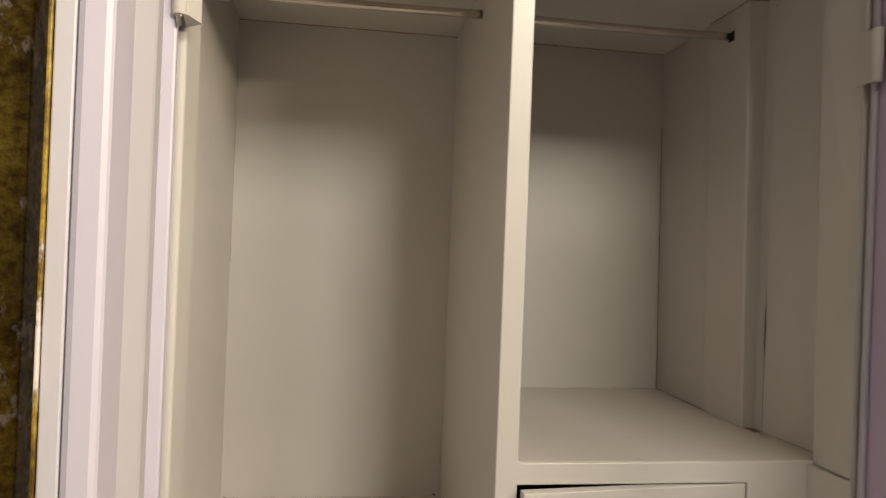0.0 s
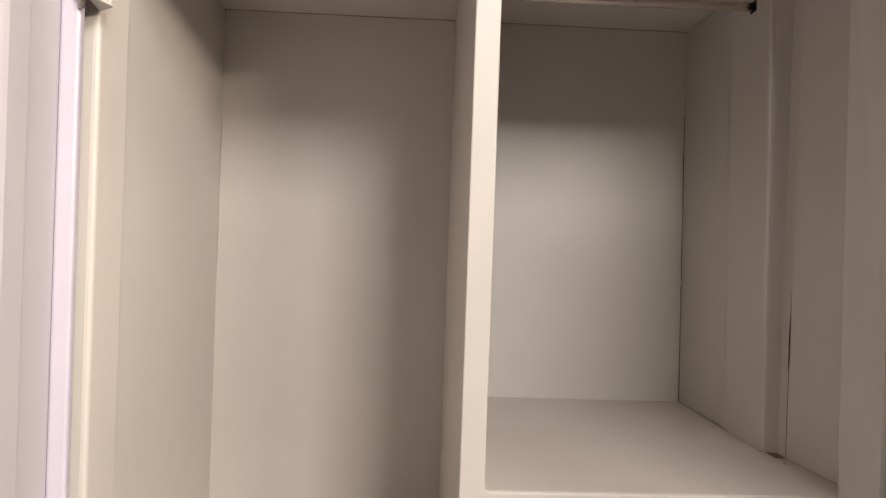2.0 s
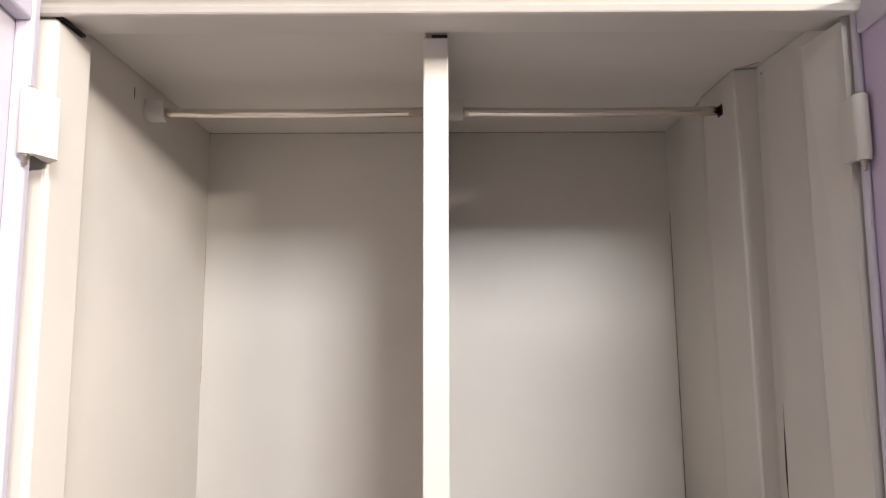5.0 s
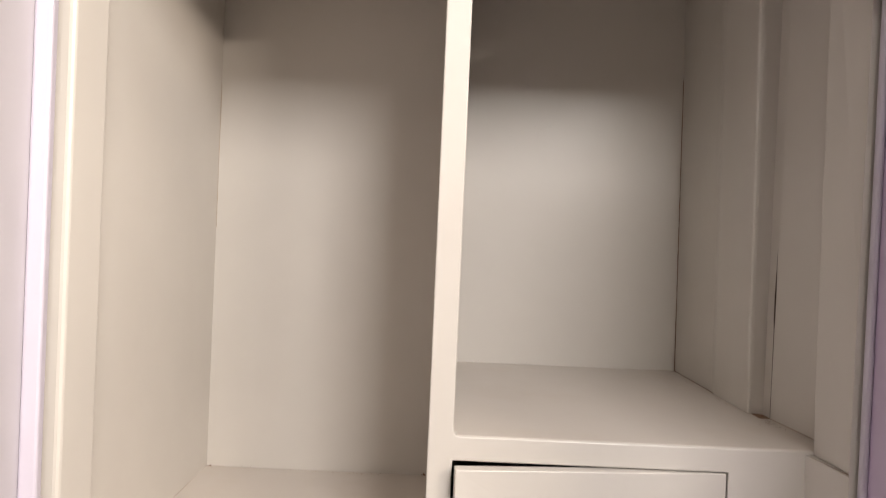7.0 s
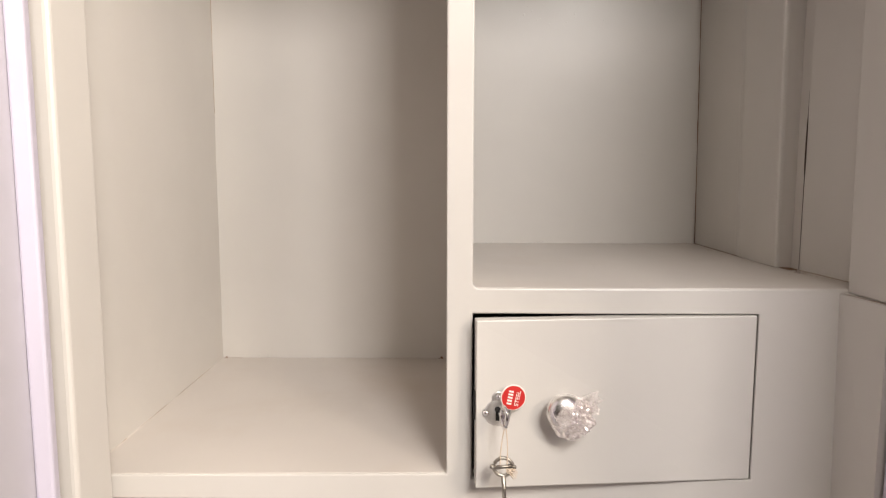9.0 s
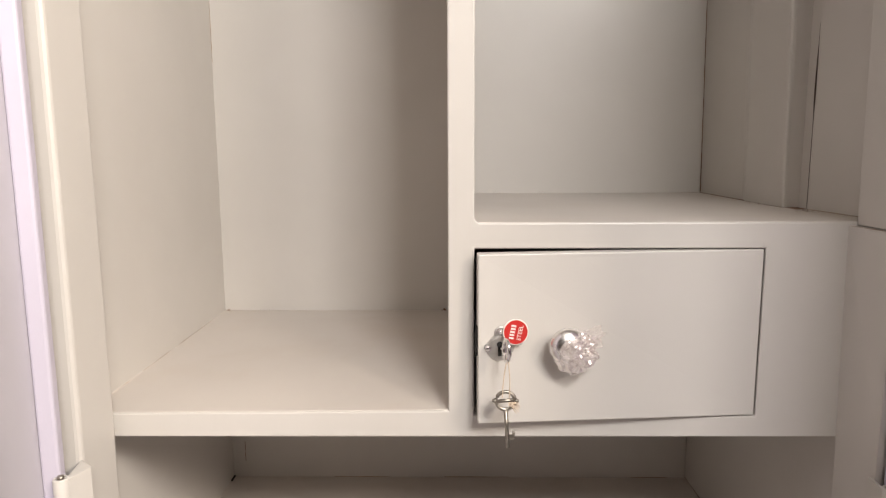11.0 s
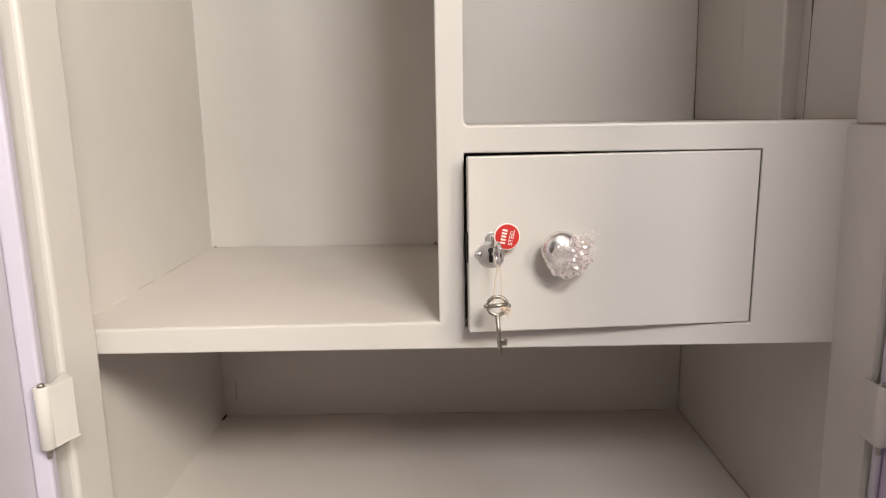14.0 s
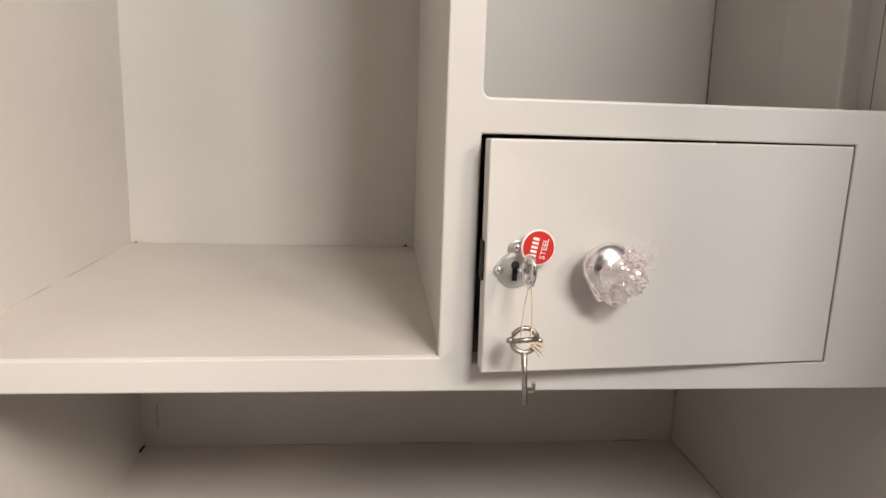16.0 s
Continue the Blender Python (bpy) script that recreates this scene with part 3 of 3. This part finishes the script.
# gathered tail: crumpled sheets that fan out to the side
for k, (up, out) in enumerate(((0.48, 0.05), (0.30, 0.40), (0.10, 0.15), (-0.15, 0.30))):
    d = Vector((0.90, up, out)).normalized()
    w = Vector((-up, 0.90, 0.35 * (k - 1.5))).normalized()
    n = d.cross(w)
    far = (0.025, 0.020, 0.012, 0.006)[k]
    rows = []
    for i in range(10):
        u = i / 9
        row = []
        for j in range(9):
            q = Vector((i * 0.30, j * 0.36, k * 7.0))
            crease = noise.noise(q) * 0.0070 + noise.noise(q * 2.3) * 0.0030
            reach = 0.016 + far * u * (1 + 0.35 * noise.noise(Vector((j * 0.5, k, 3))))
            co = d * reach + w * (j / 8 - 0.5) * (0.019 - 0.006 * u) + n * crease * (0.35 + u)
            row.append(bm.verts.new(wrap_m @ co))
        rows.append(row)
    for one, two in zip(rows, rows[1:]):
        for j in range(8):
            bm.faces.new((one[j], one[j + 1], two[j + 1], two[j]))
wrap = part("plastic_wrap", bm, FILM, None)
tagged(wrap, "crumpled clear plastic film wrapped round the knob", "packaging")

# key in the lock, its tag, and the second key hanging on a string
key = thing("key", on_lock(0.0240, 0.004, 1.0225), "small steel key in the lock", "key")
bm = bmesh.new()
k0, k1 = on_lock(0.0255, 0.003, 1.0235), on_lock(0.0262, 0.030, 1.0275)
tube(bm, [k0, k0.lerp(k1, 0.5), k1], 0.0026, 10)
part("shank", bm, CHROME, key, "", True)
bm = bmesh.new()
bow_c = on_lock(0.0268, 0.036, 1.0290)
tube(bm, [bow_c + Vector((0.0022 * math.sin(q), -0.0078 * math.sin(q), 0.0115 * math.cos(q))) for q in (2 * math.pi * i / 24 for i in range(24))], 0.0023, 8, True)
part("bow", bm, CHROME, key, "", True)
settle(key)

tag = thing("key_tag", on_lock(0.0402, 0.012, 1.0420), "round red key tag with a pale printed rim", "key tag")
tilt = Matrix.Translation(on_lock(0.0402, 0.012, 1.0430)) @ turn @ Matrix.Rotation(radians(6), 4, "Y") @ Matrix.Rotation(radians(-4), 4, "X") @ Matrix.Rotation(radians(-13), 4, "Z")
bm = bmesh.new()
lathe(bm, [(0, 0), (0.0142, 0), (0.0146, 0.0008), (0.0140, 0.0016), (0, 0.0016)], tilt, 40)
part("rim", bm, PALE, tag, "pale plastic disc")
bm = bmesh.new()
lathe(bm, [(0, 0.0017), (0.0133, 0.0017), (0.0133, 0.0021), (0, 0.0022)], tilt, 40)
face = part("face", bm, RED, tag, "glossy red printed face")
bm = bmesh.new()
for k in range(5):
    slab(bm, (-0.0066, -0.0082 + k * 0.0034, 0.0022), (-0.0012, -0.0062 + k * 0.0034, 0.0026))
bmesh.ops.transform(bm, matrix=tilt, verts=bm.verts)
part("print_bars", bm, PALE, face, "pale printed bars")
word = bpy.data.curves.new("word", "FONT")
word.body, word.size, word.align_x, word.align_y, word.extrude = "STEEL", 0.0068, "CENTER", "CENTER", 0.0002
word_ob = bpy.data.objects.new("word", word)
word_mesh = word_ob.to_mesh()
bm = bmesh.new()
bm.from_mesh(word_mesh)
word_ob.to_mesh_clear()
bpy.data.objects.remove(word_ob)
bmesh.ops.transform(bm, matrix=tilt @ Matrix.Translation((0.0048, 0.0, 0.0025)) @ Matrix.Rotation(radians(90), 4, "Z"), verts=bm.verts)
part("lettering", bm, PALE, face, "pale printed lettering")
settle(tag)

spare = thing("hanging_key", on_lock(0.0330, 0.045, 0.975), "old steel key hanging from a string loop", "key")
top = bow_c + Vector((0.001, -0.002, -0.0110))
ring_c = Vector((0.0622, -0.058, 0.9735))
for dx, name in ((-0.0028, "string"), (0.0030, "string")):
    bm = bmesh.new()
    low = ring_c + Vector((dx * 1.3, -0.003, 0.004))
    pts = []
    for k in range(13):
        f = k / 12
        p = (top + Vector((dx * 0.3, 0, 0))).lerp(low, f) + Vector((dx * 0.35 * math.sin(math.pi * f), 0, 0))
        pts.append(p)
    tube(bm, pts, 0.0007, 6)
    part(name, bm, STRING, spare, "thin tan cotton string")
bm = bmesh.new()
rng = random.Random(5)
for k in range(16):
    a = ring_c + Vector((0.003 + 0.0004 * (k % 4), -0.004, -0.001 - 0.0006 * (k % 5)))
    b = a + Vector((rng.uniform(0.004, 0.0115), rng.uniform(-0.004, 0.002), rng.uniform(-0.0085, 0.0005)))
    tube(bm, [a, a.lerp(b, 0.5) + Vector((0, -0.001, 0.0016)), b], [0.0009, 0.0007, 0.0004], 5)
part("knot", bm, STRING, spare, "frayed string knot")
bm = bmesh.new()
tube(bm, [ring_c + Vector((0.0102 * math.cos(q), 0.0, 0.0100 * math.sin(q))) for q in (2 * math.pi * i / 28 for i in range(28))], 0.0021, 8, True)
tube(bm, [ring_c + Vector((-0.0102, 0, -0.001)), ring_c + Vector((0.0102, 0, 0.001))], 0.0022, 8)
for dx in (-0.0118, 0.0118):
    lathe(bm, [(0, -0.0028), (0.0026, -0.0014), (0.0026, 0.0014), (0, 0.0028)], Matrix.Translation(ring_c + Vector((dx, 0, 0))), 10)
part("bow", bm, STEEL, spare, "oval steel key bow", True)
bm = bmesh.new()
tip = Vector((0.0650, -0.060, 0.921))
neck = ring_c + Vector((0.0002, 0, -0.0100))
tube(bm, [neck, neck.lerp(tip, 0.5), tip], [0.0026, 0.0022, 0.0024], 10)
part("shank", bm, STEEL, spare, "", True)
bm = bmesh.new()
q = neck.lerp(tip, 0.72)
slab(bm, (q.x, q.y - 0.001, q.z - 0.003), (q.x + 0.0085, q.y + 0.001, q.z + 0.003), 0.0005)
slab(bm, (q.x + 0.0055, q.y - 0.001, q.z + 0.002), (q.x + 0.0085, q.y + 0.001, q.z + 0.006), 0.0005)
part("bit", bm, STEEL, spare)
settle(spare)

# ---------- dirt and gap shade in the joints ---
DUST = plain("tan_dust", (0.40, 0.30, 0.22), 0.9, 150, 0.3)


def joint(a, b, seed, cover=0.75, wide=1.0, mat=DUST):
    """A thin uneven brown line of primer, dust and gap shade along a joint."""
    rng = random.Random(seed)
    a, b = Vector(a), Vector(b)
    n = max(6, int((b - a).length / 0.018))
    bm = bmesh.new()
    k = 0
    while k < n:
        run = rng.randint(2, 7)
        if rng.random() < cover:
            pts = [a.lerp(b, min(1, (k + j * run / 4) / n)) for j in range(5)]
            tube(bm, pts, [rng.uniform(0.0003, 0.0011) * wide for _ in pts], 5)
        k += run
    tagged(part("joint_line", bm, mat, almirah, "brown line of dust and gap shade in a sheet joint"), kind="stuff")


joint((XL + 0.0009, 0.02, SHELF - 0.0028), (XL + 0.0009, BACK, SHELF + 0.0008), 1, 0.5, 0.5)
joint((XL, BACK, SHELF), (PX0, BACK, SHELF), 2, 0.3, 0.7)
joint((PX1, BACK, LOCK), (0.458, BACK, LOCK), 3, 0.5)
joint((0.462, BACK, LOCK + 0.001), (0.459, 0.18, LOCK + 0.001), 4, 0.95, 1.0, RUST)
joint((0.4780, 0.148, LOCK + 0.001), (0.4868, 0.03, LOCK + 0.001), 5, 0.6, 0.6)
joint((XL, BACK, 0.6), (0.4614, BACK, 0.6), 6, 0.5)
joint((XL, BACK, 0.6), (XL, 0.05, 0.6), 7, 0.25, 0.6)
joint((0.4614, BACK, 0.6), (0.4614, 0.05, 0.6), 8, 0.9, 1.0, RUST)
joint((0.4614, BACK, 0.6), (0.4614, BACK, 0.905), 9, 0.6)
joint((XL, BACK, CEILZ), (0.45, BACK, CEILZ), 10, 1.0, 2.2)
joint((0.4620, BACK - 0.0003, 1.163), (0.4534, BACK - 0.0003, 1.72), 14, 1.0, 1.3, RUST)
joint((XL, BACK - 0.0002, 1.40), (XL, BACK - 0.0002, CEILZ), 15, 0.5)
joint((0.4475, 0.30, CEILZ), (0.4475, 0.18, CEILZ), 11, 1.0, 1.0, RUST)
joint((0.4475, 0.178, CEILZ), (0.474, 0.152, CEILZ), 12, 1.0, 1.0, RUST)
# dark line drawn for the shaded gap at the shelf's front end
joint((XL + 0.0022, -0.0002, SKIRT - 0.001), (XL + 0.0022, -0.0002, SKIRT + 0.020), 13, 1.0, 0.9, UMBER)

# ---------- small marks on the paint ----------
def dots(name, mat, label, centre, spread, count, size, seed, normal="y"):
    """Low paint runs or rust specks, scattered round a point on a panel."""
    rng = random.Random(seed)
    bm = bmesh.new()
    for _ in range(count):
        r = rng.uniform(*size)
        a, b = rng.gauss(0, spread[0]), rng.gauss(0, spread[1])
        shift = Vector((a, 0, b)) if normal == "y" else Vector((0, a, b)) if normal == "x" else Vector((a, b, 0))
        flat = Vector((1, 0.3, 1)) if normal == "y" else Vector((0.3, 1, 1)) if normal == "x" else Vector((1, 1, 0.3))
        made = bmesh.ops.create_icosphere(bm, subdivisions=2, radius=r)["verts"]
        for v in made:
            v.co = Vector((v.co.x * flat.x * rng.uniform(0.95, 1.05), v.co.y * flat.y, v.co.z * flat.z * 1.25)) + Vector(centre) + shift
    tagged(part(name, bm, mat, almirah, label, True), kind="stuff")


dots("paint_run", CREAM, "small raised specks in the cream paint", (0.215, BACK, 1.60), (0.045, 0.022), 40, (0.0006, 0.0016), 21)
dots("paint_run", CREAM, "small raised specks in the cream paint", (0.16, BACK - 0.001, LOCK + 0.001), (0.07, 0.0012), 26, (0.0010, 0.0028), 22)
dots("paint_run", CREAM, "small raised specks in the cream paint", (-0.25, BACK - 0.001, SHELF + 0.001), (0.12, 0.0010), 22, (0.0008, 0.0022), 23)
dots("rust_speck", RUST, "tiny brown rust specks", (-0.012, BACK - 0.003, SHELF + 0.0015), (0.006, 0.001), 6, (0.0008, 0.0020), 24)
dots("rust_speck", RUST, "tiny brown rust specks", (XL + 0.002, BACK - 0.004, SHELF + 0.0012), (0.004, 0.001), 6, (0.0008, 0.0018), 25)
dots("rust_speck", RUST, "tiny brown rust specks", (0.470, 0.160, LOCK + 0.0012), (0.007, 0.0008), 7, (0.0005, 0.0012), 26)
dots("rust_speck", RUST, "tiny brown rust specks", (0.35, 0.006, 1.1590), (0.05, 0.0006), 4, (0.0004, 0.0009), 27)
dots("dust_grain", STAIN, "brown dust lying in the corner by the post", (0.4690, 0.150, LOCK + 0.0007), (0.0045, 0.030), 90, (0.0003, 0.0009), 41, "z")
dots("dust_grain", DUST, "brown dust lying along the sheet joint", (0.4520, 0.330, LOCK + 0.0007), (0.0040, 0.085), 80, (0.0003, 0.0008), 42, "z")
dots("dust_grain", DUST, "brown dust lying along the sheet joint", (-0.230, BACK - 0.006, SHELF + 0.0006), (0.095, 0.0035), 90, (0.0003, 0.0008), 43, "z")
for z in (1.065, 1.205, 1.43):
    dots("paint_chip", RUST, "small chip in the paint edge", (PX0 + 0.0006, 0.0012, z), (0.0004, 0.0012), 3, (0.0004, 0.0010), int(z * 100))
bm = bmesh.new()
slab(bm, (XL - 0.0008, 0.181, 1.838), (XL + 0.0006, 0.1825, 1.854))
part("slot_mark", bm, DARK, almirah, "thin dark slot in the side panel")
bm = bmesh.new()
slab(bm, (XL + 0.0002, BACK - 0.022, 0.6002), (XL + 0.0035, BACK - 0.001, 0.6030), 0.0008)
part("gap_strip", bm, DARK, almirah, "dark gap in the shelf corner")

dots("rust_speck", RUST, "tiny brown rust specks", (0.463, 0.127, 1.849), (0.002, 0.002), 3, (0.0008, 0.0016), 31, "x")
for z in (0.632, 0.655):
    bm = bmesh.new()
    slab(bm, (-0.4066, BACK - 0.0007, z), (-0.4056, BACK + 0.0005, z + 0.019))
    part("scratch_mark", bm, RUST, almirah, "short upright brown scratch")

settle(almirah)

# ---------- neighbouring almirah, closed, with the same print ----------
other = thing("closed_almirah", (-0.99, 0.2, 0), "closed steel almirah with an autumn forest print", "wardrobe")
bm = bmesh.new()
slab(bm, (-1.42, -0.20, 0.0), (-0.478, 0.36, 1.98), 0.004)
part("body", bm, LILAC, other)
for a, b in ((-1.418, -0.952), (-0.948, -0.482)):
    bm = bmesh.new()
    slab(bm, (a, -0.235, 0.05), (b, -0.201, 1.90), 0.003)
    d = part("door", bm, PRINT, other, "autumn forest printed steel door")
    bm = bmesh.new()
    slab(bm, (a, -0.2352, 1.902), (b, -0.201, 1.965), 0.003)
    part("top_rail", bm, LILAC, d)
settle(other)
